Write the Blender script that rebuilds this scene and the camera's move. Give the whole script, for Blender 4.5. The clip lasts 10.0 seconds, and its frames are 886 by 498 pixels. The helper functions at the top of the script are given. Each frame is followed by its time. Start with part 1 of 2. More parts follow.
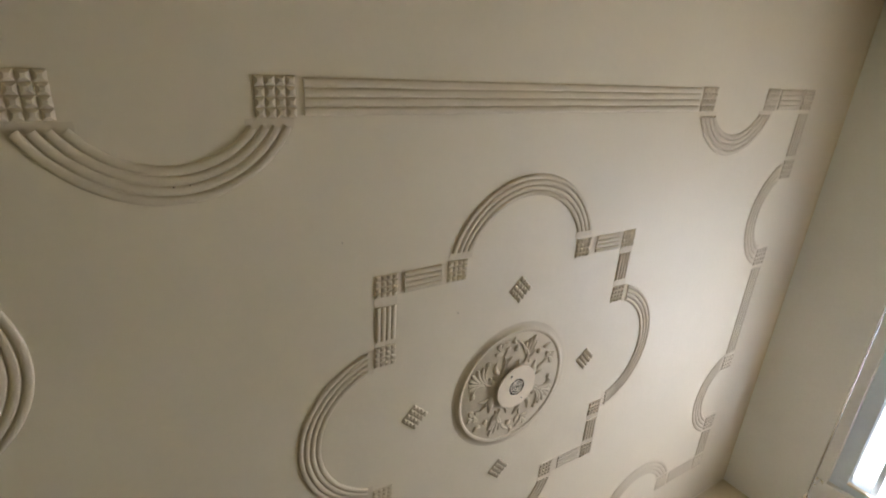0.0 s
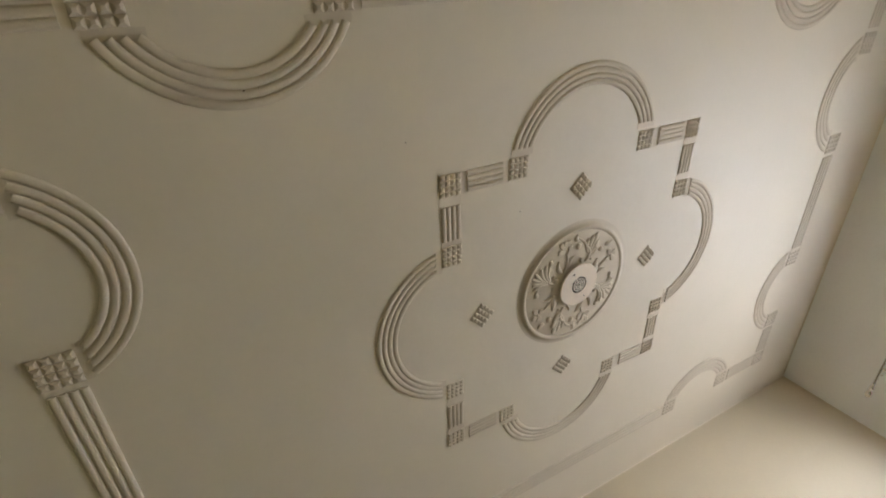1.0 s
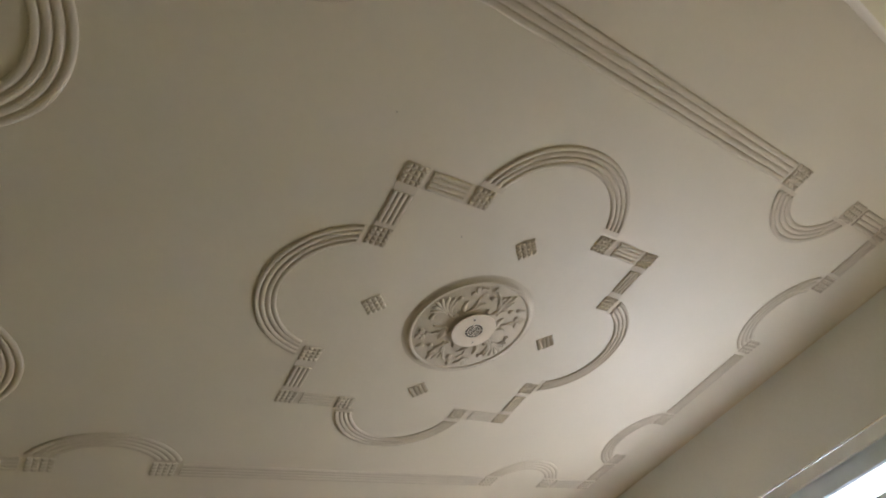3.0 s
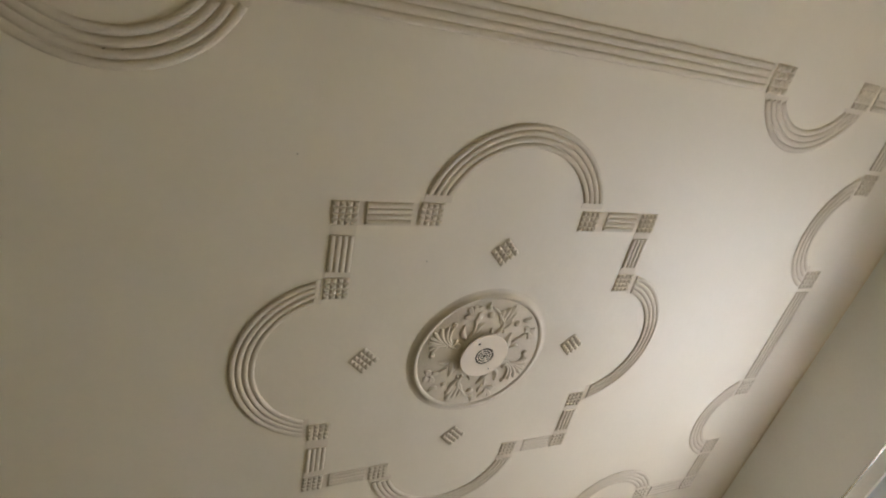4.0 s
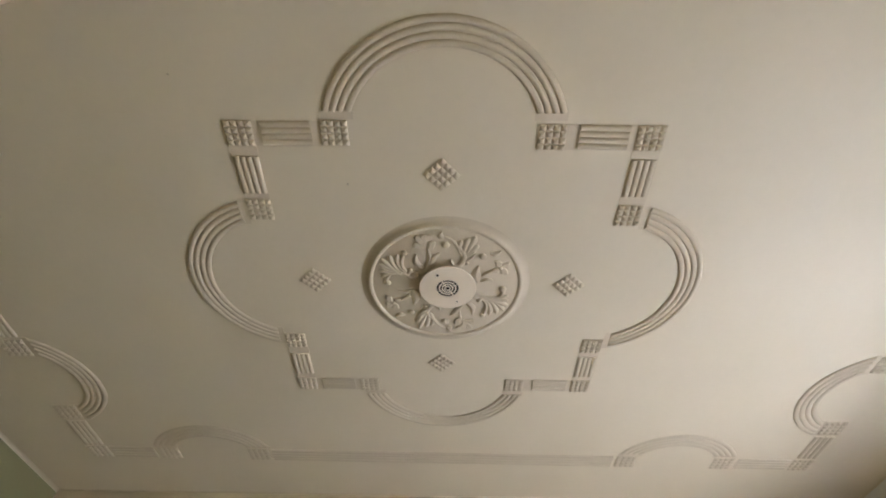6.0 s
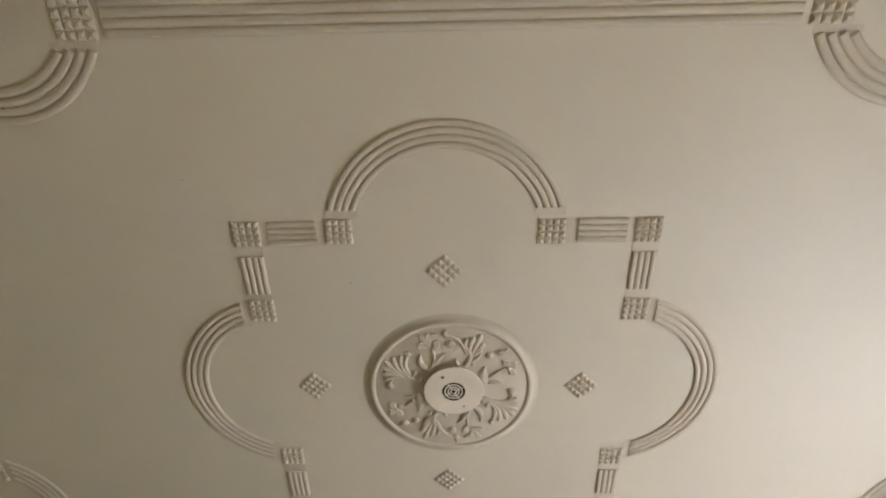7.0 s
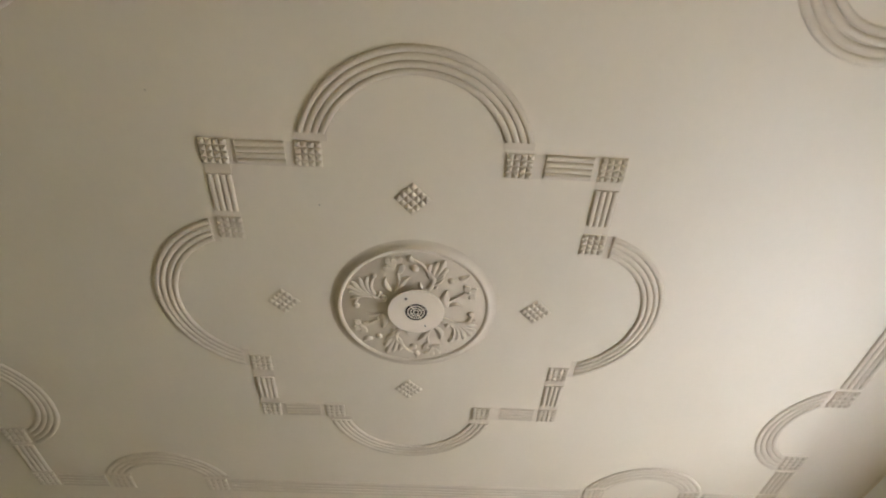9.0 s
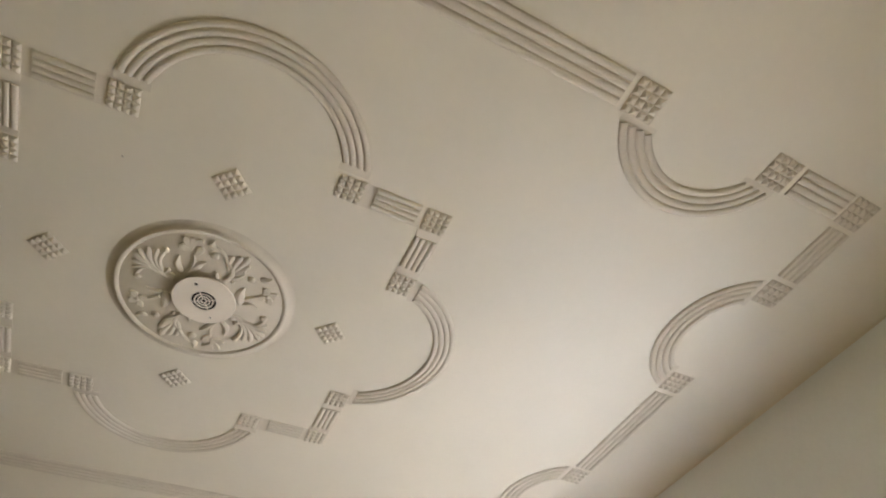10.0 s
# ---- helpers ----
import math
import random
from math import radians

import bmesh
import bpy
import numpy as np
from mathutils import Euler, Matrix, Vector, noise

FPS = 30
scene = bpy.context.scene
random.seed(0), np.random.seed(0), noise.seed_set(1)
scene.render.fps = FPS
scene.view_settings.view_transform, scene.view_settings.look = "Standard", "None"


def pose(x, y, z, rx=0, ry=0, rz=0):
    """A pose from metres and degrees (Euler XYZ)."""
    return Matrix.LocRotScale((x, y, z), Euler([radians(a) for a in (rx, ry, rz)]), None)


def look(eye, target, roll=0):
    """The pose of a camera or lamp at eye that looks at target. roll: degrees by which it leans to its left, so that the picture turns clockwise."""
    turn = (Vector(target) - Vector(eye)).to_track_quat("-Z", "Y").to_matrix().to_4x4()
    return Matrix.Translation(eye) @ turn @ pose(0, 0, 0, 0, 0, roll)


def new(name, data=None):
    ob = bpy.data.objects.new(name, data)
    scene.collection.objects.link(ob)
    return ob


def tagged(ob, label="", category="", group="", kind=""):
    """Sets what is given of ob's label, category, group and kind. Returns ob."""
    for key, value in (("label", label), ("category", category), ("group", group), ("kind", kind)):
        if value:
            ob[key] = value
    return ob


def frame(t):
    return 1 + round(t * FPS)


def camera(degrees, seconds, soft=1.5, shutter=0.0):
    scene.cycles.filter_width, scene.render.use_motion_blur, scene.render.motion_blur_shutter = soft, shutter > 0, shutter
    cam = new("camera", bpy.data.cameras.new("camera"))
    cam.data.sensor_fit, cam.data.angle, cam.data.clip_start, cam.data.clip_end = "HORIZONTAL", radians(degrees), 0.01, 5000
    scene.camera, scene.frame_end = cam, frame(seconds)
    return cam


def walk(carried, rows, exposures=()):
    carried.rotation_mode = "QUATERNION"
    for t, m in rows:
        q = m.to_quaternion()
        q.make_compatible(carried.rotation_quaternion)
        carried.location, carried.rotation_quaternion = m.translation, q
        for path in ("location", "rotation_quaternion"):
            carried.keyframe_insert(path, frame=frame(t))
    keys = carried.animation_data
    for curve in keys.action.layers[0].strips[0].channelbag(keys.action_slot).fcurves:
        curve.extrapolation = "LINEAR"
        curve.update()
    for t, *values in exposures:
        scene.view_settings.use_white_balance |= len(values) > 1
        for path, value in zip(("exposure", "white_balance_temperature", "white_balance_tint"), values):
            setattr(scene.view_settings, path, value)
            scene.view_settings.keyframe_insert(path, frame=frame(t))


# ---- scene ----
cam = camera(81.84, 10.0, soft=1.9, shutter=0.2)
PATH = [
    (0.0, -1.1905, -1.2529, 1.5194, 156.489, 31.536, -3.920),
    (0.2, -1.1900, -1.2277, 1.4858, 156.289, 31.972, -2.373),
    (0.5, -1.2394, -1.2060, 1.5162, 155.895, 33.863, 3.129),
    (1.0, -1.2816, -1.1684, 1.5094, 151.648, 29.044, 1.978),
    (1.2, -1.2887, -1.1465, 1.4940, 152.025, 29.149, 1.703),
    (1.5, -1.2831, -1.1775, 1.4421, 151.855, 35.758, 7.511),
    (1.7, -1.2397, -1.1723, 1.4328, 153.129, 41.039, 15.029),
    (1.8, -1.2385, -1.1544, 1.4490, 154.657, 43.455, 18.737),
    (1.9, -1.2333, -1.1517, 1.4190, 155.102, 42.620, 18.878),
    (2.0, -1.2377, -1.1578, 1.4252, 154.279, 40.657, 15.966),
    (2.2, -1.2095, -1.1779, 1.4437, 149.571, 32.689, 3.526),
    (2.5, -1.2283, -1.1848, 1.4701, 140.983, 19.288, -19.765),
    (2.7, -1.2169, -1.1802, 1.4762, 137.728, 13.642, -31.244),
    (3.8, -0.9930, -1.1590, 1.4854, 148.636, 19.329, -17.302),
    (4.0, -0.8781, -1.1652, 1.5047, 148.878, 20.269, -12.003),
    (4.5, -0.6193, -1.0474, 1.4958, 150.501, 19.414, -7.564),
    (5.0, -0.3727, -1.0725, 1.5088, 145.649, 9.600, -6.046),
    (5.2, -0.2909, -1.1233, 1.5158, 142.276, 4.924, -5.366),
    (6.3, 0.0510, -1.2111, 1.5358, 140.359, -0.632, 0.990),
    (6.5, 0.0410, -1.2072, 1.5266, 140.576, -0.195, 1.026),
    (6.8, 0.0096, -1.1680, 1.4982, 147.996, -0.099, 0.967),
    (7.0, 0.0162, -1.1429, 1.5031, 153.939, -0.584, 1.317),
    (7.5, 0.0257, -1.1016, 1.4497, 156.286, 0.889, 1.921),
    (8.0, 0.0347, -1.1569, 1.4883, 163.304, 1.672, 2.506),
    (8.5, 0.0482, -1.1666, 1.4820, 154.504, 1.559, 2.728),
    (8.8, 0.0201, -1.1770, 1.4660, 146.599, 1.349, 0.936),
    (9.0, 0.0394, -1.1973, 1.4928, 144.360, 0.128, -2.926),
    (9.5, 0.1188, -1.2519, 1.5155, 144.922, 0.775, -18.613),
    (10.0, 0.1649, -1.2600, 1.5188, 145.024, 2.847, -26.188),
]
EXPOSURES = [(0.0, 0.17), (0.2, -0.02), (0.5, -0.05), (1.0, 0.18), (1.2, 0.14), (1.5, 0.32), (1.7, -0.36), (1.8, -0.7), (2.0, -0.82), (2.2, -0.47), (2.5, 0.01), (2.7, -0.11), (3.8, 0.19), (4.5, 0.1), (5.0, 0.17), (6.5, 0.17), (7.0, 0.2), (7.5, 0.17), (8.0, 0.19), (8.5, 0.35), (9.0, 0.3), (9.5, 0.33), (10.0, 0.22)]
SPECKS = [(-0.472, 0.674, 0.0042), (-1.168, 1.210, 0.0036)]
walk(cam, [(t, pose(x, y, z, rx, ry, rz)) for t, x, y, z, rx, ry, rz in PATH], EXPOSURES)

# ---- world, daylight ----
world = bpy.data.worlds.new("sky")
scene.world = world
world.use_nodes = True
wn = world.node_tree
sky = wn.nodes.new("ShaderNodeTexSky")
sky.sky_type = "NISHITA"
sky.sun_disc = False
sky.sun_elevation, sky.sun_rotation = radians(52), radians(-90)
wn.links.new(sky.outputs["Color"], wn.nodes["Background"].inputs["Color"])
wn.nodes["Background"].inputs["Strength"].default_value = 0.15

sun_data = bpy.data.lights.new("sun", "SUN")
sun_data.energy, sun_data.angle, sun_data.color = 2.5, radians(0.5), (1.0, 0.95, 0.88)
sun = new("sun", sun_data)
sun.matrix_world = look((-6, 0, 8), (0, 0, 0))

# ---- plan, in metres ----
U = 0.6            # half the inner moulding's width
H = 2.8            # ceiling height
EAST, WEST = 3.66 * U, -3.47 * U
NORTH, SOUTH = 2.59 * U, -2.70 * U
WIN_Y0, WIN_Y1 = -0.65, 1.10        # window opening along the east wall
WIN_Z0, WIN_Z1 = 0.95, 2.255
THICK = 0.23

lamp_data = bpy.data.lights.new("window_daylight", "AREA")
lamp_data.shape = "RECTANGLE"
lamp_data.size, lamp_data.size_y = 1.40, 1.08
lamp_data.energy, lamp_data.color = 79, (0.858, 0.905, 1.015)
lamp = new("window_daylight", lamp_data)
lamp.matrix_world = look((EAST + 0.33, 0.42, (WIN_Z0 + WIN_Z1) / 2), (EAST - 1.09, 0.35, (WIN_Z0 + WIN_Z1) / 2 - 0.80))


# ---- materials ----
def material(name, color, rough=0.6, metal=0.0, spread=0.06, patch=1.5, grain=60.0, bump=0.15, depth=0.002, blotch=None, per_object=0.0, spec=0.5, wave=None):
    m = bpy.data.materials.new(name)
    m.use_nodes = True
    nt = m.node_tree
    N, L = nt.nodes, nt.links
    b = N["Principled BSDF"]
    b.inputs["Roughness"].default_value, b.inputs["Metallic"].default_value = rough, metal
    b.inputs["Specular IOR Level"].default_value = spec
    geo = N.new("ShaderNodeNewGeometry")
    big, fine = N.new("ShaderNodeTexNoise"), N.new("ShaderNodeTexNoise")
    big.inputs["Scale"].default_value, big.inputs["Detail"].default_value = patch, 5
    fine.inputs["Scale"].default_value, fine.inputs["Detail"].default_value = grain, 4
    for n in (big, fine):
        L.new(geo.outputs["Position"], n.inputs["Vector"])
    ramp = N.new("ShaderNodeValToRGB")
    lo, hi = [max(0, c * (1 - spread)) for c in color], [min(1, c * (1 + spread)) for c in color]
    if blotch:
        lo = blotch
    ramp.color_ramp.elements[0].position, ramp.color_ramp.elements[1].position = 0.3, 0.7
    ramp.color_ramp.elements[0].color, ramp.color_ramp.elements[1].color = (*lo, 1), (*hi, 1)
    mix = N.new("ShaderNodeMath")
    mix.operation = "MULTIPLY_ADD"
    mix.inputs[1].default_value = 0.3
    L.new(fine.outputs["Fac"], mix.inputs[0])
    sub = N.new("ShaderNodeMath")
    sub.operation = "MULTIPLY"
    sub.inputs[1].default_value = 0.7
    L.new(big.outputs["Fac"], sub.inputs[0])
    L.new(sub.outputs[0], mix.inputs[2])
    fac = mix.outputs[0]
    if per_object:
        info = N.new("ShaderNodeObjectInfo")
        add = N.new("ShaderNodeMath")
        add.operation = "MULTIPLY_ADD"
        add.inputs[1].default_value = per_object
        L.new(info.outputs["Random"], add.inputs[0])
        L.new(fac, add.inputs[2])
        fac = add.outputs[0]
    L.new(fac, ramp.inputs["Fac"])
    L.new(ramp.outputs["Color"], b.inputs["Base Color"])
    bp = N.new("ShaderNodeBump")
    bp.inputs["Strength"].default_value, bp.inputs["Distance"].default_value = bump, depth
    L.new(fine.outputs["Fac"], bp.inputs["Height"])
    big2 = N.new("ShaderNodeBump")
    big2.inputs["Strength"].default_value, big2.inputs["Distance"].default_value = bump, wave or depth * 6
    L.new(big.outputs["Fac"], big2.inputs["Height"])
    L.new(big2.outputs["Normal"], bp.inputs["Normal"])
    L.new(bp.outputs["Normal"], b.inputs["Normal"])
    return m


CREAM = (0.749, 0.648, 0.508)
ceiling_paint = material("ceiling_paint", CREAM, 0.6, spread=0.03, blotch=(0.727, 0.635, 0.493), patch=2.6, wave=0.02, grain=45, bump=0.25, depth=0.0012)
# Darker than the ceiling paint, to darken rails that the lamp leaves bright.
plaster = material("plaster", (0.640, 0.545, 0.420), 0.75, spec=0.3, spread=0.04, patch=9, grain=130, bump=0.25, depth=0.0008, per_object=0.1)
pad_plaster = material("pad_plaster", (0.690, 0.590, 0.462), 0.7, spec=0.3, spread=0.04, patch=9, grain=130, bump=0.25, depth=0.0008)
wall_paint = material("wall_paint", (0.632, 0.534, 0.376), 0.6, spread=0.04, patch=1.8, grain=60, bump=0.25, depth=0.0012)
plain_paint = material("cream_paint", (0.70, 0.605, 0.39), 0.6, spread=0.06, patch=1.5, grain=60, bump=0.2, depth=0.0012)
# Darker than the wall looks, so less light bounces to the west ceiling.
west_paint = material("low_bounce_paint", (0.24, 0.22, 0.11), 0.6, spread=0.06, patch=1.5, grain=60, bump=0.2, depth=0.0012)
# Paler and greyer than the cream walls, standing in for glare round the window.
east_paint = material("glare_grey_paint", (0.83, 0.815, 0.79), 0.5, spread=0.04, patch=1.8, grain=60, bump=0.25, depth=0.0012)
floor_mat = material("floor_tiles", (0.15, 0.13, 0.062), 0.5, spread=0.12, patch=3, grain=40, bump=0.1)
white_plastic = material("white_plastic", (0.88, 0.755, 0.61), 0.5, spec=0.25, spread=0.02, patch=20, grain=200, bump=0.05, depth=0.0004)
conduit_paint = material("conduit_paint", (0.36, 0.30, 0.205), 0.9, spec=0.05, spread=0.08, patch=12, grain=120)
grille_shade = material("grille_shade", (0.032, 0.027, 0.022), 0.9, spec=0.05, spread=0.1, patch=40, grain=200)
dark_void = material("dark_void", (0.012, 0.011, 0.010), 0.9, spec=0.05, spread=0.1, patch=40, grain=200)
# Blue frame paint, lightened to carry the glare round the window.
steel_paint = material("steel_paint", (0.72, 0.80, 0.88), 0.4, spread=0.05, patch=8, grain=120, bump=0.1, depth=0.0006)
chrome = material("brushed_chrome", (0.86, 0.87, 0.88), 0.22, metal=1.0, spread=0.04, patch=30, grain=300, bump=0.05, depth=0.0003)
dark_wood = material("dark_wood", (0.045, 0.020, 0.011), 0.8, spec=0.05, spread=0.35, patch=7, grain=90, bump=0.15, depth=0.0008)
pale_wood = material("pale_wood", (0.62, 0.47, 0.36), 0.5, spread=0.12, patch=9, grain=90)
white_paper = material("white_paper", (0.72, 0.70, 0.66), 0.7, spread=0.06, patch=12, grain=80)
pink_cloth = material("pink_cloth", (0.62, 0.33, 0.30), 0.85, spread=0.10, patch=9, grain=260, bump=0.4, depth=0.001)
mauve_cloth = material("mauve_cloth", (0.34, 0.19, 0.165), 0.85, blotch=(0.15, 0.075, 0.07), patch=22, grain=260, bump=0.4, depth=0.001)
brown_vinyl = material("brown_vinyl", (0.055, 0.032, 0.022), 0.75, spec=0.15, spread=0.2, patch=20, grain=150)
earth = material("earth", (0.13, 0.12, 0.08), 0.9, spread=0.15, patch=0.4, grain=8, depth=0.01)
speck_mat = material("speck", (0.53, 0.44, 0.33), 0.8, spread=0.2, patch=60, grain=300)
chip_mat = material("bare_chip", (0.22, 0.17, 0.12), 0.9, spread=0.2, patch=60, grain=300)

glass = bpy.data.materials.new("window_glass")
glass.use_nodes = True
gb = glass.node_tree.nodes["Principled BSDF"]
gb.inputs["Base Color"].default_value, gb.inputs["Roughness"].default_value = (0.96, 0.98, 1.0, 1), 0.02
gb.inputs["Transmission Weight"].default_value, gb.inputs["IOR"].default_value = 1.0, 1.45


# ---- mesh helpers ----
def mesh(name, verts, faces, mat, smooth=False):
    me = bpy.data.meshes.new(name)
    me.from_pydata([tuple(v) for v in verts], [], [tuple(f) for f in faces])
    me.materials.append(mat)
    bm = bmesh.new()
    bm.from_mesh(me)
    bmesh.ops.recalc_face_normals(bm, faces=bm.faces)
    bm.to_mesh(me)
    bm.free()
    if smooth:
        me.polygons.foreach_set("use_smooth", [True] * len(me.polygons))
    return me


def part(name, me, parent, m=None, label=""):
    ob = new(name, me)
    ob.parent = parent
    if m is not None:
        ob.matrix_basis = m
    return tagged(ob, label)


def thing(name, m, label, category, group="", kind="", data=None):
    ob = new(name, data)
    ob.matrix_basis = m
    return tagged(ob, label, category, group, kind)


def boxes(name, items, mat, bevel=0.0):
    """One mesh of boxes given as (x0, x1, y0, y1, z0, z1)."""
    bm = bmesh.new()
    for x0, x1, y0, y1, z0, z1 in items:
        c = ((x0 + x1) / 2, (y0 + y1) / 2, (z0 + z1) / 2)
        bmesh.ops.create_cube(bm, size=1, matrix=Matrix.LocRotScale(c, None, (abs(x1 - x0), abs(y1 - y0), abs(z1 - z0))))
    if bevel:
        bmesh.ops.bevel(bm, geom=bm.edges[:], offset=bevel, segments=2, affect="EDGES", profile=0.5)
    me = bpy.data.meshes.new(name)
    bm.to_mesh(me)
    bm.free()
    me.materials.append(mat)
    return me


def sweep(name, spine, half, high, mat, taper=None, rings=7, power=1.0, crease=0.0):
    """A domed strip that follows a flat spine (x, y), its back on the plane z = 0."""
    pts = [Vector((p[0], p[1], 0)) for p in spine]
    n = len(pts)
    verts, faces = [], []
    for i, p in enumerate(pts):
        d = (pts[min(i + 1, n - 1)] - pts[max(i - 1, 0)]).normalized()
        side = Vector((-d.y, d.x, 0))
        w, h = taper(i / (n - 1)) if taper else (1.0, 1.0)
        for k in range(rings):
            a = math.pi * k / (rings - 1)
            verts.append(p + side * (half * w * math.cos(a)) + Vector((0, 0, high * h * (math.sin(a) ** power) * (1 - crease * abs(math.cos(a)) ** 0.5 if crease > 0 else 1 + crease * (1 - abs(math.cos(a)))) - (0.001 if k in (0, rings - 1) else 0))))
    for i in range(n - 1):
        for k in range(rings - 1):
            a = i * rings + k
            faces.append((a, a + 1, a + rings + 1, a + rings))
    for ring in (0, n - 1):
        faces.append([len(verts) + k for k in range(rings)])
        verts += verts[ring * rings:(ring + 1) * rings]
    me = mesh(name, verts, faces, mat, True)
    me.polygons.foreach_set("use_smooth", [len(p.vertices) == 4 for p in me.polygons])
    return me


def lathe(name, profile, mat, steps=96, smooth=True, squash=1.0):
    """Turns a profile of (radius, height) round z."""
    verts, faces = [], []
    n = len(profile)
    for i in range(steps):
        a = 2 * math.pi * i / steps
        verts += [(r * math.cos(a), squash * r * math.sin(a), z) for r, z in profile]
    for i in range(steps):
        j = (i + 1) % steps
        faces += [(i * n + k, i * n + k + 1, j * n + k + 1, j * n + k) for k in range(n - 1)]
    if profile[0][0] > 0:
        faces.append([i * n for i in range(steps)])
    if profile[-1][0] > 0:
        faces.append([i * n + n - 1 for i in range(steps)])
    return mesh(name, verts, faces, mat, smooth)


def tube(name, a, b, r, mat, steps=12):
    a, b = Vector(a), Vector(b)
    q = (b - a).to_track_quat("Z", "Y").to_matrix().to_4x4()
    bm = bmesh.new()
    bmesh.ops.create_cone(bm, cap_ends=True, segments=steps, radius1=r, radius2=r, depth=(b - a).length, matrix=Matrix.Translation((a + b) / 2) @ q)
    me = bpy.data.meshes.new(name)
    bm.to_mesh(me)
    bm.free()
    me.materials.append(mat)
    me.polygons.foreach_set("use_smooth", [len(p.vertices) == 4 for p in me.polygons])
    return me


# ---- the room ----
def structure(name, me, label):
    return tagged(new(name, me), label, name.split("_")[0], kind="structure")


structure("floor", boxes("floor", [(WEST - THICK, EAST + THICK, SOUTH - THICK, NORTH + THICK, -0.12, 0)], floor_mat), "dark brown floor of the room")
structure("ceiling", boxes("ceiling", [(WEST - THICK, EAST + THICK, SOUTH - THICK, NORTH + THICK, H, H + 0.15)], ceiling_paint), "cream painted plaster ceiling with hairline marks")
structure("wall_north", boxes("wall_north", [(WEST - THICK, EAST + THICK, NORTH, NORTH + THICK, 0, H)], wall_paint), "cream yellow painted plaster wall")
structure("wall_south", boxes("wall_south", [(WEST - THICK, EAST + THICK, SOUTH - THICK, SOUTH, 0, H)], plain_paint), "cream painted plaster wall")
structure("wall_west", boxes("wall_west", [(WEST - THICK, WEST, SOUTH, NORTH, 0, H)], west_paint), "yellow painted plaster wall, darkened to bounce less light")
structure("wall_east", boxes("wall_east", [
    (EAST, EAST + THICK, SOUTH, WIN_Y0, 0, H), (EAST, EAST + THICK, WIN_Y1, NORTH, 0, H),
    (EAST, EAST + THICK, WIN_Y0, WIN_Y1, 0, WIN_Z0), (EAST, EAST + THICK, WIN_Y0, WIN_Y1, WIN_Z1, H)], east_paint), "wall coloured pale grey to stand in for window glare, with a deep window opening")


def cove(name, length, size):
    """A hollow quarter round along x; its corner lies at y = 0, z = 0, and it fills towards -y and -z."""
    prof = [(0.0, 0.0)]
    prof += [(-size * (1 - math.sin(a)), -size * (1 - math.cos(a))) for a in [math.pi / 2 * k / 14 for k in range(15)]]
    prof.append((0.0, -size))
    n = len(prof)
    verts = [(x, y, z) for x in (0, length) for y, z in prof]
    faces = [(k, (k + 1) % n, n + (k + 1) % n, n + k) for k in range(n)] + [list(range(n)), [n + k for k in reversed(range(n))]]
    me = mesh(name, verts, faces, ceiling_paint)
    me.polygons.foreach_set("use_smooth", [len(p.vertices) == 4 for p in me.polygons])
    return me


for side, x, y, turn, length, size in (("north", WEST, NORTH - 0.001, 0, EAST - WEST, 0.005), ("east", EAST - 0.001, NORTH, -90, NORTH - SOUTH, 0.005),
                                       ("south", EAST, SOUTH + 0.001, 180, EAST - WEST, 0.020), ("west", WEST + 0.001, SOUTH, 90, NORTH - SOUTH, 0.014)):
    ob = structure("trim_" + side, cove("trim_" + side, length, size), "narrow rounded cove between ceiling and wall")
    ob.matrix_basis = pose(x, y, H - 0.0005, 0, 0, turn)

structure("ground", boxes("ground", [(-1500, 1500, -1500, 1500, -0.6, -0.5)], earth), "bare earth ground outside the house")

glow = bpy.data.materials.new("bright_sky")
glow.use_nodes = True
gn = glow.node_tree
gn.nodes.remove(gn.nodes["Principled BSDF"])
em = gn.nodes.new("ShaderNodeEmission")
em.inputs["Color"].default_value, em.inputs["Strength"].default_value = (0.90, 0.95, 1.0, 1), 3.0
gn.links.new(em.outputs[0], gn.nodes["Material Output"].inputs["Surface"])
structure("backdrop", boxes("backdrop", [(EAST + 9.0, EAST + 9.1, -14, 14, 1.4, 13)], glow), "bright hazy white sky outside the window")

# ---- window, in the east wall ----
window = thing("window_1", pose(EAST, 0, 0), "pale blue steel window with horizontal bars", "window", kind="structure")
FR0, FR1 = 0.035, 0.095
y0, y1, z0, z1 = WIN_Y0, WIN_Y1, WIN_Z0, WIN_Z1
SIDE, HEAD = 0.055, 0.085
part("window_frame", boxes("window_frame", [
    (FR0, FR1, y0, y0 + SIDE, z0, z1), (FR0, FR1, y1 - SIDE, y1, z0, z1),
    (FR0, FR1, y0 + SIDE, y1 - SIDE, z1 - HEAD, z1), (FR0, FR1, y0 + SIDE, y1 - SIDE, z0, z0 + 0.05)], steel_paint, 0.004), window)
part("mullion", boxes("mullion", [(FR0 - 0.004, FR1 + 0.004, 0.178, 0.272, z0 + 0.05, z1 - HEAD)], steel_paint, 0.006), window)
for y in (y0 + SIDE, y1 - SIDE - 0.012):
    part("bead", boxes("bead", [(FR0 - 0.008, FR0 + 0.02, y, y + 0.012, z0 + 0.05, z1 - HEAD)], white_plastic, 0.002), window, label="white glazing bead")
part("window_sill", boxes("window_sill", [(-0.03, FR0, y0 - 0.03, y1 + 0.03, z0 - 0.03, z0 + 0.004)], white_plastic, 0.004), window)
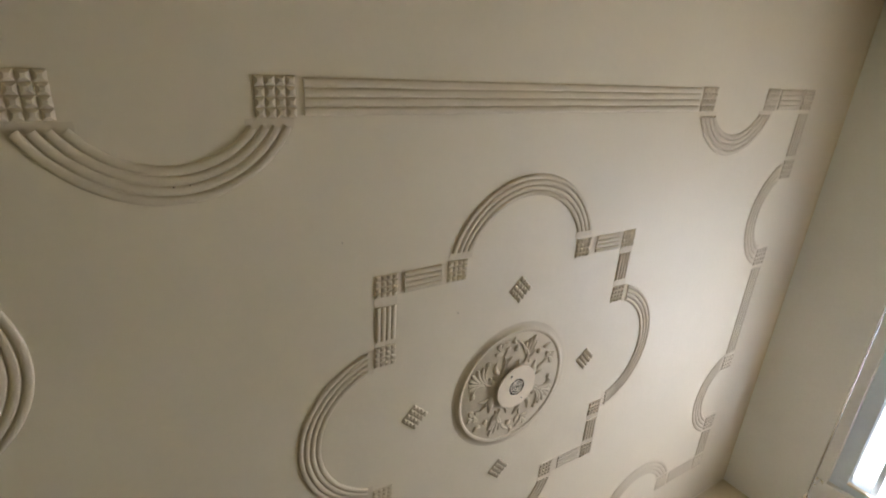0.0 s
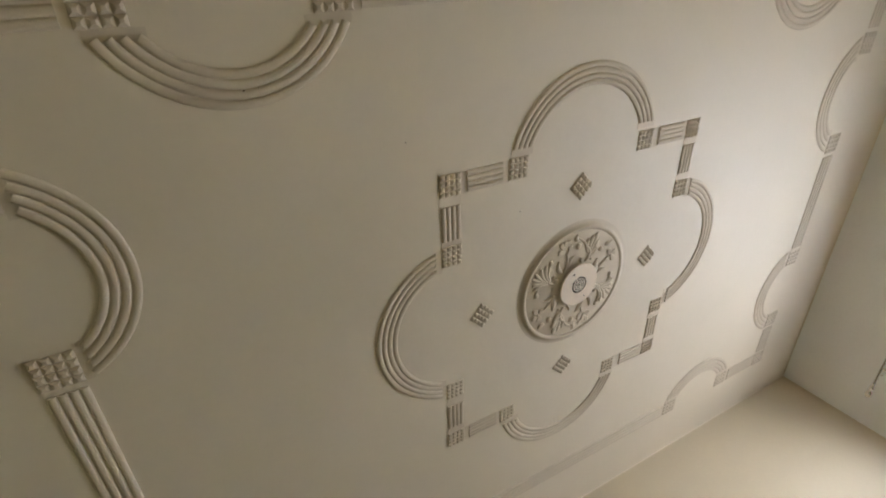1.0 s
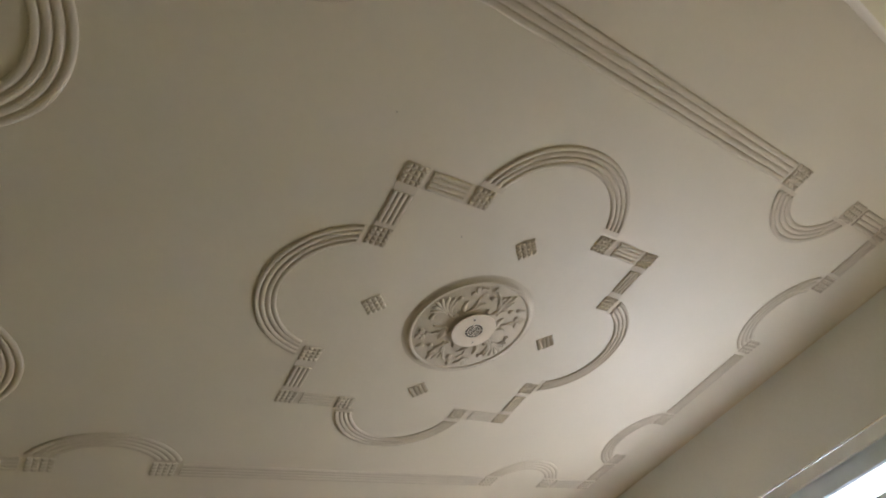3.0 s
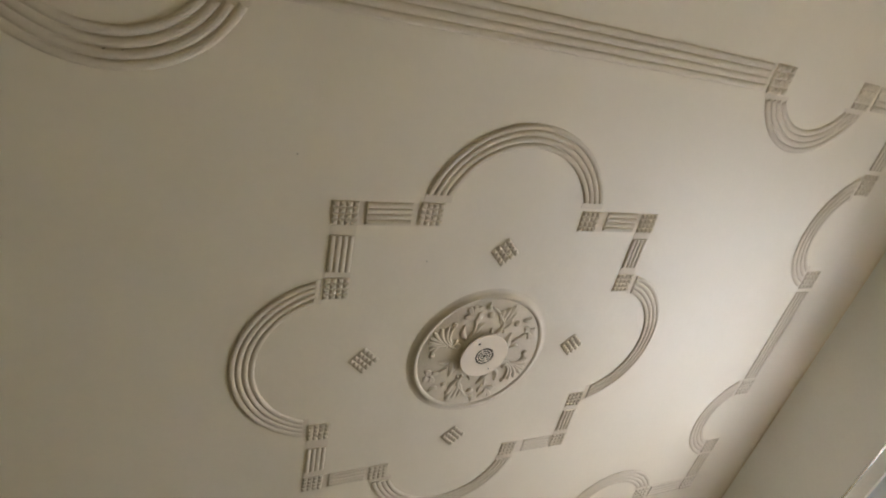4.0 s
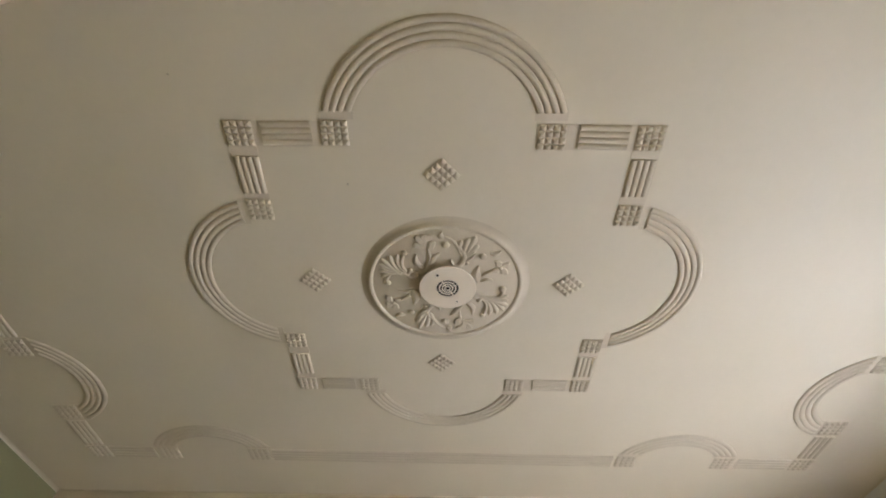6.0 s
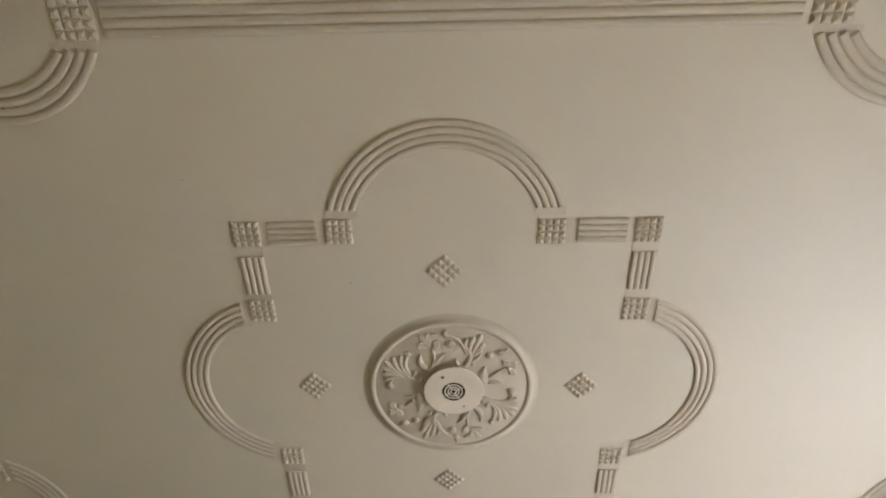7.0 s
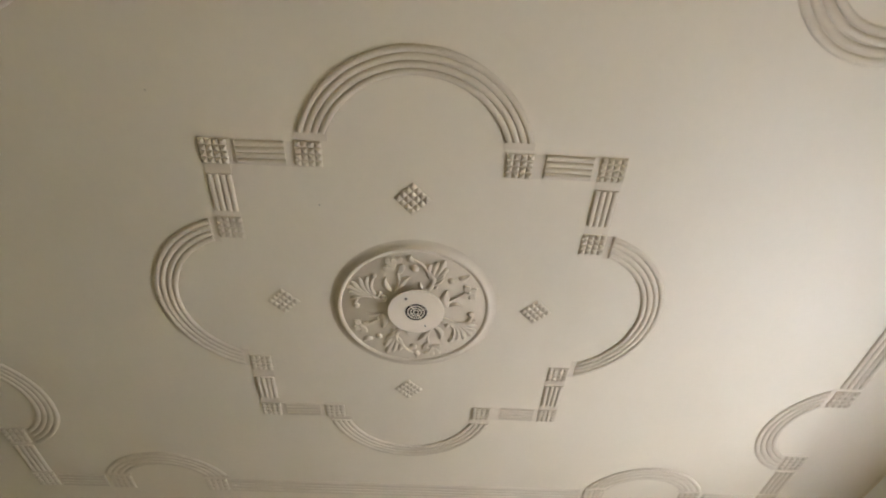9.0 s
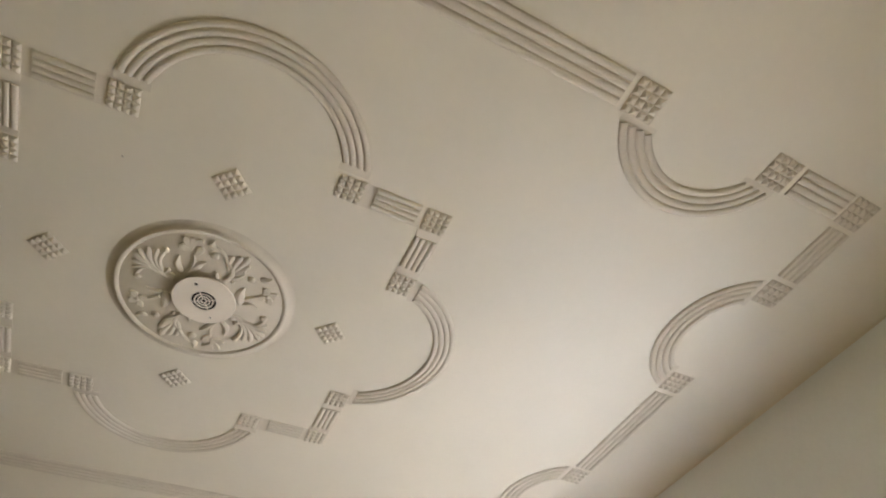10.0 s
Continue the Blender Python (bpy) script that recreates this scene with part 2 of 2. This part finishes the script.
for a, b in ((y0 + SIDE, 0.178), (0.272, y1 - SIDE)):
    pane = part("pane", boxes("pane", [(FR0 + 0.040, FR0 + 0.044, a, b, z0 + 0.05, z1 - HEAD)], glass), window)
    pane.visible_shadow = False
    z = 2.048
    while z > z0 + 0.12:
        part("bar", boxes("bar", [(FR0 + 0.010, FR0 + 0.034, a - 0.004, b + 0.004, z - 0.016, z + 0.016)], steel_paint, 0.004), window)
        z -= 0.161

# ---- curtain rod over the window ----
ROD_Z, ROD_X = 2.30, EAST - 0.075
rod = thing("curtain_rod", pose(ROD_X, 0, ROD_Z), "thin chrome curtain rod over the window", "curtain rod")
part("pole", tube("pole", (0, -0.88, 0), (0, 1.18, 0), 0.006, chrome), rod)
for y, s in ((-0.88, -1), (1.18, 1)):
    part("finial", lathe("finial", [(0.0, 0.0), (0.010, 0.0), (0.010, 0.020), (0.015, 0.024), (0.016, 0.046), (0.011, 0.052), (0.012, 0.058), (0.019, 0.064), (0.020, 0.098), (0.015, 0.106), (0.0, 0.108)], chrome, 16), rod,
         pose(0, y, 0, -90 * s, 0, 0))
for y in (-0.72, 1.10):
    part("bracket", boxes("bracket", [(0.0, 0.07, y - 0.006, y + 0.006, -0.02, -0.008), (0.067, 0.075, y - 0.014, y + 0.014, -0.035, 0.02)], chrome, 0.002), rod)

# ---- ceiling plaster: shared pieces ----
DOWN = pose(0, 0, H, 180, 0, 0)      # local z points down into the room, local y to the south


def stud_mesh(size, high):
    s, t = size * 0.46, size * 0.17
    v = [(-s, -s, 0), (s, -s, 0), (s, s, 0), (-s, s, 0), (-s * .93, -s * .93, high * .35), (s * .93, -s * .93, high * .35), (s * .93, s * .93, high * .35), (-s * .93, s * .93, high * .35),
         (-t, -t, high), (t, -t, high), (t, t, high), (-t, t, high)]
    f = [(0, 1, 2, 3), (8, 9, 10, 11)] + [(k, (k + 1) % 4, 4 + (k + 1) % 4, 4 + k) for k in range(4)] + [(4 + k, 4 + (k + 1) % 4, 8 + (k + 1) % 4, 8 + k) for k in range(4)]
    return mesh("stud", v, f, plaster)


jit = random.Random(7)
studs, plates = {}, {}


def block(parent, x, y, size, turn=0.0):
    """A four by four block of small pyramids."""
    key = round(size, 4)
    if key not in studs:
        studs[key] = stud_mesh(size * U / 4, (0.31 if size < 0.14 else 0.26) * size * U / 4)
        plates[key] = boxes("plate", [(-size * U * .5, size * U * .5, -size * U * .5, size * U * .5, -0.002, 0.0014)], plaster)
    b = part("stud_block", plates[key], parent, pose(x * U, y * U, 0, 0, 0, turn + jit.uniform(-1.2, 1.2)))
    for i in range(4):
        for j in range(4):
            c = size * U / 4
            part("stud", studs[key], b, pose((i - 1.5) * c + jit.uniform(-.0006, .0006), (j - 1.5) * c + jit.uniform(-.0006, .0006), 0.0010,
                                             jit.uniform(-3, 3), jit.uniform(-3, 3), jit.uniform(-3, 3)))
    return b


def wavy(n, amount):
    out, v = [], 0.0
    for _ in range(n):
        v = 0.75 * v + jit.uniform(-amount, amount)
        out.append(v)
    return out


def bar(parent, x0, y0, x1, y1, width, rise=0.33):
    """Four reeds side by side from one end to the other."""
    a, b = Vector((x0 * U, y0 * U)), Vector((x1 * U, y1 * U))
    d = (b - a).normalized()
    s = Vector((-d.y, d.x))
    w = width * U / 4
    n = max(4, int((b - a).length / 0.03))
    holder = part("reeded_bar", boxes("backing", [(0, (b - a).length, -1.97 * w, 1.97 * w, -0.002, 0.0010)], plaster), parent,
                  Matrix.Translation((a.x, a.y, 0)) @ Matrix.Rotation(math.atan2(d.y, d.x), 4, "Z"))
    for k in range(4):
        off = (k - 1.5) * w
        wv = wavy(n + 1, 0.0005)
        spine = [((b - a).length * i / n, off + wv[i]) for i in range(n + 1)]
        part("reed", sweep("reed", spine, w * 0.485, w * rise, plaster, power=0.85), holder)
    return holder


def arc(parent, cx, cy, r_out, width, face, cut, gap):
    """Four concentric reeds round (cx, cy), bowing towards the angle face (degrees, seen from below). Both ends stop on one straight line,
    cut beyond the centre; a thin pad fills the gap to the stud blocks."""
    w = width * U / 4
    n = 44
    ri, ro, h = (r_out - width) * U, r_out * U, cut * U
    verts = []
    for i in range(n + 1):
        s = 2 * i / n - 1
        for r, z in ((ri, -0.002), (ri, 0.0010), (ro, 0.0010), (ro, -0.002)):
            t = s * math.acos(h / r)
            verts.append((r * math.cos(t), r * math.sin(t), z))
    faces = [(4 * i + k, 4 * i + (k + 1) % 4, 4 * i + 4 + (k + 1) % 4, 4 * i + 4 + k) for i in range(n) for k in range(4)]
    faces += [(0, 1, 2, 3), tuple(4 * n + k for k in (3, 2, 1, 0))]
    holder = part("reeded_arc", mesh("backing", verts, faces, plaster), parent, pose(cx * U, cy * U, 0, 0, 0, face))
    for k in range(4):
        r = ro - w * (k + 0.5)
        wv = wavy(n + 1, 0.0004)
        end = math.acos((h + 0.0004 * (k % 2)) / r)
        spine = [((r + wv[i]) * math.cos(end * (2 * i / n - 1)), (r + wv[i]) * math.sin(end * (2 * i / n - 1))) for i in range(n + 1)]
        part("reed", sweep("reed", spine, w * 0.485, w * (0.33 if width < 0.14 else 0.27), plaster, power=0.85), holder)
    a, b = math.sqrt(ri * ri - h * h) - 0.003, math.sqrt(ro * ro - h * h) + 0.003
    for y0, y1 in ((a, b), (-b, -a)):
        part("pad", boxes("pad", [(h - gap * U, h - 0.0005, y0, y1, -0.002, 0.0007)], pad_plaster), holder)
    return holder


# ---- inner moulding ----
inner = thing("quatrefoil_moulding", DOWN, "cream reeded plaster moulding of four lobes and studded corner blocks on the ceiling", "moulding")
SQ = 0.128
for sx, sy, ex, ey in ((-1, 1, -0.500, 0.520), (1, 1, 0.485, 0.503), (-1, -1, -0.508, -0.488), (1, -1, 0.478, -0.511)):
    yc = sy * 0.940 if sx < 0 else sy * 0.932
    xc = sx * 0.934 if sx < 0 else sx * 0.928
    block(inner, xc, yc, SQ)
    block(inner, ex, yc + (0.006 if sx < 0 and sy > 0 else 0), SQ)
    block(inner, xc, ey, SQ)
    bar(inner, sx * 0.830, yc, sx * 0.606, yc + 0.004, 0.122)
    bar(inner, xc, sy * 0.822, xc, sy * 0.620, 0.120)
    for m, (u0, u1) in ((pose(0, yc * U, 0), (ex, xc)), (pose(xc * U, 0, 0, 0, 0, 90), (ey, yc))):
        u0, u1 = sorted((u0 * U, u1 * U))
        part("backing_strip", boxes("backing_strip", [(u0, u1, -SQ * U * 0.49, SQ * U * 0.49, -0.002, 0.0006)], pad_plaster), inner, m)
R_IN, W_IN = 0.565, 0.128
arc(inner, -0.005, 0.893, R_IN, W_IN, 90, 0.160, 0.040)
arc(inner, 0.000, -0.884, R_IN, W_IN, -90, 0.155, 0.040)
arc(inner, -0.868, 0.028, R_IN, W_IN, 180, 0.167, 0.037)
arc(inner, 0.866, 0.016, R_IN, W_IN, 0, 0.166, 0.037)

for x, y in ((-0.014, 0.728), (-0.730, 0.030), (0.703, 0.015), (-0.016, -0.700)):
    dm = thing("diamond_block", DOWN @ pose(x * U, y * U, 0), "small cream plaster diamond of sixteen raised studs", "ceiling ornament", "diamonds round the medallion")
    block(dm, 0, 0, 0.132, 45)

# ---- outer border ----
border = thing("border_moulding", DOWN, "cream reeded plaster border with scalloped corners and studded blocks along the ceiling edge", "moulding")
BQ, BW, R_OUT = 0.165, 0.155, 0.516


def border_side(p, q, out, stops, rise):
    """A side from corner p to corner q: block, scallop, block, long rail, block, scallop, block. out: the way to the wall; stops: distances along the side."""
    p, q, out = Vector(p), Vector(q), Vector(out)
    d = (q - p).normalized()
    total = (q - p).length
    b0, a0, a1, b1 = stops
    for s in stops:
        c = p + d * s
        block(border, c.x, c.y, BQ)
    for s, e in ((0.11, b0 - 0.115), (a0 + 0.115, a1 - 0.115), (b1 + 0.115, total - 0.11)):
        a, b = p + d * s, p + d * e
        bar(border, a.x, a.y, b.x, b.y, BW, 0.26 if e - s < 1 else rise)
    face = math.degrees(math.atan2(-out.y, -out.x))
    for s, e in ((b0, a0), (a1, b1)):
        c = p + d * ((s + e) / 2) + out * 0.110
        arc(border, c.x, c.y, R_OUT, BW, face, 0.228, 0.034)


corners = {"sw": (-2.785, 1.872), "se": (2.873, 1.866), "nw": (-2.785, -1.890), "ne": (2.876, -1.945)}
for c in corners.values():
    block(border, c[0], c[1], BQ)
border_side(corners["sw"], corners["se"], (0, 1), (0.550, 1.348, 4.275, 5.095), 0.22)
border_side(corners["nw"], corners["ne"], (0, -1), (0.570, 1.295, 4.255, 5.030), 0.42)
border_side(corners["ne"], corners["se"], (1, 0), (0.535, 1.277, 2.420, 3.235), 0.30)
border_side(corners["nw"], corners["sw"], (-1, 0), (0.560, 1.290, 2.436, 3.205), 0.34)

for x, y, r in ((-1.103, 0.923, 0.0034), (-1.069, 0.925, 0.0018)):
    part("chip", lathe("chip", [(r, 0.0), (r * .8, 0.0012), (0.0, 0.0016)], chip_mat, 9, True, 0.6), border, pose(x, y, 0.0054, 0, 0, 15), "small dark chip in the plaster")

# ---- medallion ----
med = thing("ceiling_medallion", DOWN @ pose(0.006 * U, 0.012 * U, 0), "round cream plaster ceiling medallion with raised acanthus leaves and flowers", "ceiling medallion")
PLATE = 0.0074
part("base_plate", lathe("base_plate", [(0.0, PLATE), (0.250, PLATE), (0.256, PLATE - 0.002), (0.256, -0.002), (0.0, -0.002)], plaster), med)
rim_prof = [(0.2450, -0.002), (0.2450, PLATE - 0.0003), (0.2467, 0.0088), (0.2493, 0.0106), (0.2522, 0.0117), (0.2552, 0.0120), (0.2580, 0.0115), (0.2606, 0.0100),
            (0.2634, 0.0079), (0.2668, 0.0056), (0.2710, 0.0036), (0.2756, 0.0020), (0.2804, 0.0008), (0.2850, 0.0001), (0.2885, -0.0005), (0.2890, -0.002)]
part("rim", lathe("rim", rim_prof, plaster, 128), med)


def leaf_taper(s):
    return (0.25 + 0.75 * math.sin(math.pi * min(1, s ** 0.75 + 0.02)) if s < 0.97 else 0.12, 0.55 + 0.45 * math.sin(math.pi * s ** 0.8))


def stem_taper(s):
    return 1.0 - 0.45 * s, 1.0 - 0.3 * s


def lobe_taper(s):
    return (0.35 + 0.65 * s ** 0.7) * (1.0 if s < 0.8 else math.sqrt(max(0.02, 1 - ((s - 0.8) / 0.21) ** 2))), (0.5 + 0.5 * s) * (1.0 if s < 0.85 else 0.75)


def curve(x0, y0, x1, y1, bend, n=12):
    """Points from one end to the other along a bowed line, in metres."""
    a, b = Vector((x0, y0)) * U, Vector((x1, y1)) * U
    side = Vector((-(b - a).y, (b - a).x)) * bend
    m = (a + b) / 2 + 2 * side
    return [((1 - t) ** 2 * a.x + 2 * t * (1 - t) * m.x + t * t * b.x, (1 - t) ** 2 * a.y + 2 * t * (1 - t) * m.y + t * t * b.y) for t in [i / n for i in range(n + 1)]]


def ball(r, h):
    return lathe("berry", [(r, -0.001), (r * .95, h * .35), (r * .78, h * .7), (r * .45, h * .93), (0.0, h)], plaster, 14)


LEAVES = [  # sprigs: pointed leaf blades, root, tip, bow and width
    (-0.121, 0.131, -0.157, 0.231, 0.20, 0.036), (-0.086, 0.155, -0.029, 0.240, 0.10, 0.039), (0.187, 0.030, 0.182, 0.152, 0.12, 0.052), (0.198, 0.034, 0.274, 0.036, 0.19, 0.024),
    (-0.192, 0.130, -0.214, 0.094, 0.15, 0.030), (0.047, 0.16, 0.032, 0.202, 0.166, 0.018), (0.088, 0.186, 0.163, 0.247, -0.12, 0.026), (0.240, 0.246, 0.296, 0.262, -0.20, 0.036),
    (-0.004, 0.342, -0.018, 0.388, 0.35, 0.034)]
LOBES = [  # the fan leaf and the palm leaf
    (-0.186, 0.082, -0.226, 0.226, 0.22, 0.026), (-0.203, 0.085, -0.260, 0.230, 0.17, 0.034), (-0.222, 0.088, -0.302, 0.220, 0.13, 0.035), (-0.240, 0.094, -0.345, 0.193, 0.06, 0.033),
    (-0.247, 0.092, -0.364, 0.154, -0.02, 0.033), (-0.247, 0.088, -0.364, 0.112, -0.06, 0.031), (-0.242, 0.082, -0.358, 0.066, -0.12, 0.029), (-0.232, 0.076, -0.336, 0.022, -0.34, 0.026),
    (0.091, 0.222, 0.083, 0.331, 0.13, 0.034), (0.099, 0.228, 0.122, 0.344, 0.06, 0.037), (0.105, 0.230, 0.157, 0.358, -0.03, 0.039), (0.110, 0.226, 0.172, 0.302, -0.03, 0.037), (0.108, 0.216, 0.160, 0.264, -0.06, 0.030)]
STEMS = [(-0.113, 0.128, -0.094, 0.262, -0.13, 0.020), (0.078, 0.158, 0.066, 0.284, -0.25, 0.028), (0.067, 0.280, -0.003, 0.352, -0.10, 0.020), (0.203, 0.076, 0.290, 0.137, 0.03, 0.018),
    (-0.165, 0.066, -0.232, 0.090, 0.10, 0.026)]
PETALS = [(-0.108, 0.288, -0.170, 0.300, 0.07, 0.040), (-0.112, 0.300, -0.152, 0.360, 0.10, 0.036), (-0.108, 0.304, -0.112, 0.366, 0.08, 0.034), (-0.112, 0.292, -0.066, 0.358, 0.24, 0.034), (-0.096, 0.262, -0.076, 0.322, -0.20, 0.040),
    (0.301, 0.146, 0.294, 0.190, 0.16, 0.046), (0.307, 0.146, 0.348, 0.156, 0.15, 0.046), (0.305, 0.138, 0.324, 0.090, 0.18, 0.044), (0.297, 0.138, 0.274, 0.104, -0.14, 0.044)]
BERRIES = [(-0.222, 0.238, 0.017), (-0.326, 0.020, 0.020), (-0.172, 0.080, 0.024), (0.000, 0.297, 0.023),
    (0.118, 0.167, 0.011), (0.202, 0.220, 0.021), (0.304, 0.140, 0.014)]
for half in (0, 1):
    turn = pose(0, 0, PLATE, 0, 0, 180 * half)
    for name, rows, taper, high, crease in (("leaf", LEAVES, leaf_taper, 0.0079, 0.42), ("lobe", LOBES, lobe_taper, 0.0080, 0.32), ("stem", STEMS, stem_taper, 0.0069, 0), ("petal", PETALS, lobe_taper, 0.0079, -0.30)):
        for x0, y0, x1, y1, bend, wide in rows:
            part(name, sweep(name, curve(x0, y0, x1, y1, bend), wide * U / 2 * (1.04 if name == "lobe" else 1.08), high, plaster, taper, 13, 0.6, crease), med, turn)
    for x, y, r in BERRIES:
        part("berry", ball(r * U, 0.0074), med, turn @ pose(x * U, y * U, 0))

# ---- round cover plate with a grille, hung under the medallion ----
cover = thing("ceiling_cover_plate", DOWN @ pose(0.019 * U, 0.022 * U, PLATE + 0.0038), "round white plastic cover plate with a slotted grille on the medallion", "cover plate")
CR = 0.160 * U
GR = 0.060 * U
part("neck", lathe("neck", [(0.0, -0.0075), (GR * 1.25, -0.0075), (GR * 1.25, 0.010), (0.0, 0.010)], dark_void, 48, False), cover)
part("plate", lathe("plate", [(GR * 1.04, 0.012), (CR * .985, 0.012), (CR, 0.0128), (CR, 0.0152), (CR * .985, 0.0162), (GR * 1.04, 0.0166), (GR * 1.04, 0.012)], white_plastic, 96, False), cover)
# A shallow solid disc; its near-black colour stands for shade in deep slots.
part("grille_back", lathe("grille_back", [(0.0, 0.0140), (GR * 1.03, 0.0140), (GR * 1.03, 0.0153), (0.0, 0.0153)], grille_shade, 48, False), cover, label="near-black disc close behind the grille, coloured as the slots' shade")
for r0, r1 in ((0.18, 0.29), (0.43, 0.55), (0.70, 0.83)):
    part("grille_ring", lathe("grille_ring", [(GR * r0, 0.0148), (GR * r0, 0.0163), (GR * r1, 0.0163), (GR * r1, 0.0148), (GR * r0, 0.0148)], white_plastic, 64, False), cover)
for a, wide in ((120, 0.0018), (300, 0.0018), (27, 0.0011), (207, 0.0011)):
    part("grille_spoke", boxes("grille_spoke", [(GR * 0.20, GR * 1.06, -wide, wide, 0.0150, 0.0164 - wide / 8)], white_plastic), cover, pose(0, 0, 0, 0, 0, a))
for x, y, k in ((-0.057, 0.098, 1.25), (0.055, -0.103, 0.7)):
    part("screw", lathe("screw", [(0.0, 0.0176), (0.003 * k, 0.0176), (0.0036 * k, 0.0170), (0.0036 * k, 0.015), (0.0, 0.015)], dark_void, 14), cover, pose(x * U, y * U, 0), "small dark screw")

# ---- marks on the ceiling ----
for x, y, r in SPECKS:
    thing("ceiling_speck", DOWN @ pose(x * U, y * U, 0, 0, 0, x * 500), "tiny brown speck on the painted ceiling", "speck", "specks on the ceiling",
          data=lathe("ceiling_speck", [(r, -0.001), (r * .9, 0.0012), (0.0, 0.002)], speck_mat, 9, True, 0.7))

# ---- north wall: trunking, cabinet, things on it ----
trunk = thing("wall_conduit", pose(0.46, NORTH, H - 1.37 * U), "slim beige painted conduit pipe fixed along the wall", "conduit")
part("pipe", tube("pipe", (-1.9, -0.014, 0), (0.0, -0.014, 0), 0.017, conduit_paint, 16), trunk)
part("end_cap", boxes("end_cap", [(-0.012, 0.010, -0.033, 0.0, -0.018, 0.018)], conduit_paint, 0.004), trunk)

CX0, CX1, CY0, CY1, CH = -0.55, 1.72, 1.11, NORTH - 0.01, 1.49
cab = thing("tall_cabinet", pose(0, 0, 0), "tall dark brown wooden cabinet with an open shelf", "cabinet")
part("side_panel", boxes("side_panel", [(CX0, CX0 + 0.022, CY0, CY1, 0, CH)], dark_wood, 0.003), cab)
part("side_panel", boxes("side_panel", [(CX1 - 0.022, CX1, CY0, CY1, 0, CH)], dark_wood, 0.003), cab)
part("back_panel", boxes("back_panel", [(CX0 + 0.022, CX1 - 0.022, CY1 - 0.008, CY1, 0, CH - 0.03)], dark_wood), cab)
part("top_panel", boxes("top_panel", [(CX0 - 0.012, CX1 + 0.012, CY0 - 0.02, CY1, CH, CH + 0.03)], dark_wood, 0.004), cab)
part("divider", boxes("divider", [(0.86, 0.882, CY0 + 0.004, CY1 - 0.008, 0.06, CH)], dark_wood, 0.002), cab)
part("niche_lining", boxes("niche_lining", [(0.884, CX1 - 0.024, CY1 - 0.03, CY1 - 0.01, 0.82, CH - 0.002)], pale_wood), cab, label="pale lining at the back of the niche")
part("edge_strip", boxes("edge_strip", [(0.856, 0.886, CY0 - 0.002, CY0 + 0.004, 0.06, CH - 0.002)], white_paper, 0.001), cab, label="white edge strip")
part("plinth", boxes("plinth", [(CX0 + 0.022, CX1 - 0.022, CY0 + 0.03, CY0 + 0.05, 0, 0.06)], dark_wood), cab)
for z in (0.42, 0.80, 1.36):
    part("shelf", boxes("shelf", [(0.882, CX1 - 0.022, CY0 + 0.01, CY1 - 0.008, z, z + 0.02)], pale_wood, 0.002), cab, label="pale wooden shelf board")
for a, b in ((CX0 + 0.024, -0.081), (-0.077, 0.388), (0.392, 0.858)):
    d = part("door", boxes("door", [(a, b, CY0 - 0.002, CY0 + 0.018, 0.064, CH - 0.004)], dark_wood, 0.003), cab)
    part("handle", tube("handle", (b - 0.04, CY0 - 0.03, 0.80), (b - 0.04, CY0 - 0.03, 0.95), 0.006, chrome), d)

cloth = thing("runner_cloth", pose(0, 0, CH + 0.03), "dusty white runner folded over the cabinet's top edge", "cloth")
bm = bmesh.new()
nx = 40
top = []
for i in range(nx + 1):
    x = 0.42 + 0.76 * i / nx
    w = 0.0016 * math.sin(i * 0.31) + 0.0009 * math.sin(i * 0.83 + 1.0) + 0.0005 * math.sin(i * 2.3)
    top.append([bm.verts.new(p) for p in ((x, CY1 - 0.02, 0.003), (x, CY0 - 0.016, 0.004 + abs(w) * 1.2), (x, CY0 - 0.027 - abs(w) * .5, 0.001 + abs(w) * .5), (x, CY0 - 0.028 + w * .6, -0.027 + 1.3 * w))])
for i in range(nx):
    for k in range(3):
        bm.faces.new((top[i][k], top[i][k + 1], top[i + 1][k + 1], top[i + 1][k]))
bmesh.ops.solidify(bm, geom=bm.faces[:], thickness=0.0025)
me = bpy.data.meshes.new("runner_cloth")
bm.to_mesh(me)
bm.free()
me.materials.append(white_paper)
part("fabric", me, cloth)

bag = thing("brown_bag", pose(1.36, 1.21, CH + 0.03), "soft dark brown bag lying on the cabinet", "bag")
part("bag_body", lathe("bag_body", [(0.0, 0.0), (0.055, 0.0), (0.068, 0.008), (0.070, 0.018), (0.060, 0.028), (0.038, 0.034), (0.0, 0.036)], brown_vinyl, 32, True, 0.7), bag)

# ---- corner by the window: a pink mattress stood on end ----
roll = thing("folded_mattress", pose(EAST - 0.115, NORTH - 0.02, 0), "pink foam mattress with mauve printed end, standing in the corner", "mattress")
part("foam", boxes("foam", [(-0.095, 0.105, -0.535, -0.172, 0.0, 1.755)], pink_cloth, 0.022), roll)
part("printed_end", boxes("printed_end", [(-0.108, 0.105, -0.170, 0.012, 0.0, 1.80)], mauve_cloth, 0.018), roll, label="darker mauve printed end")
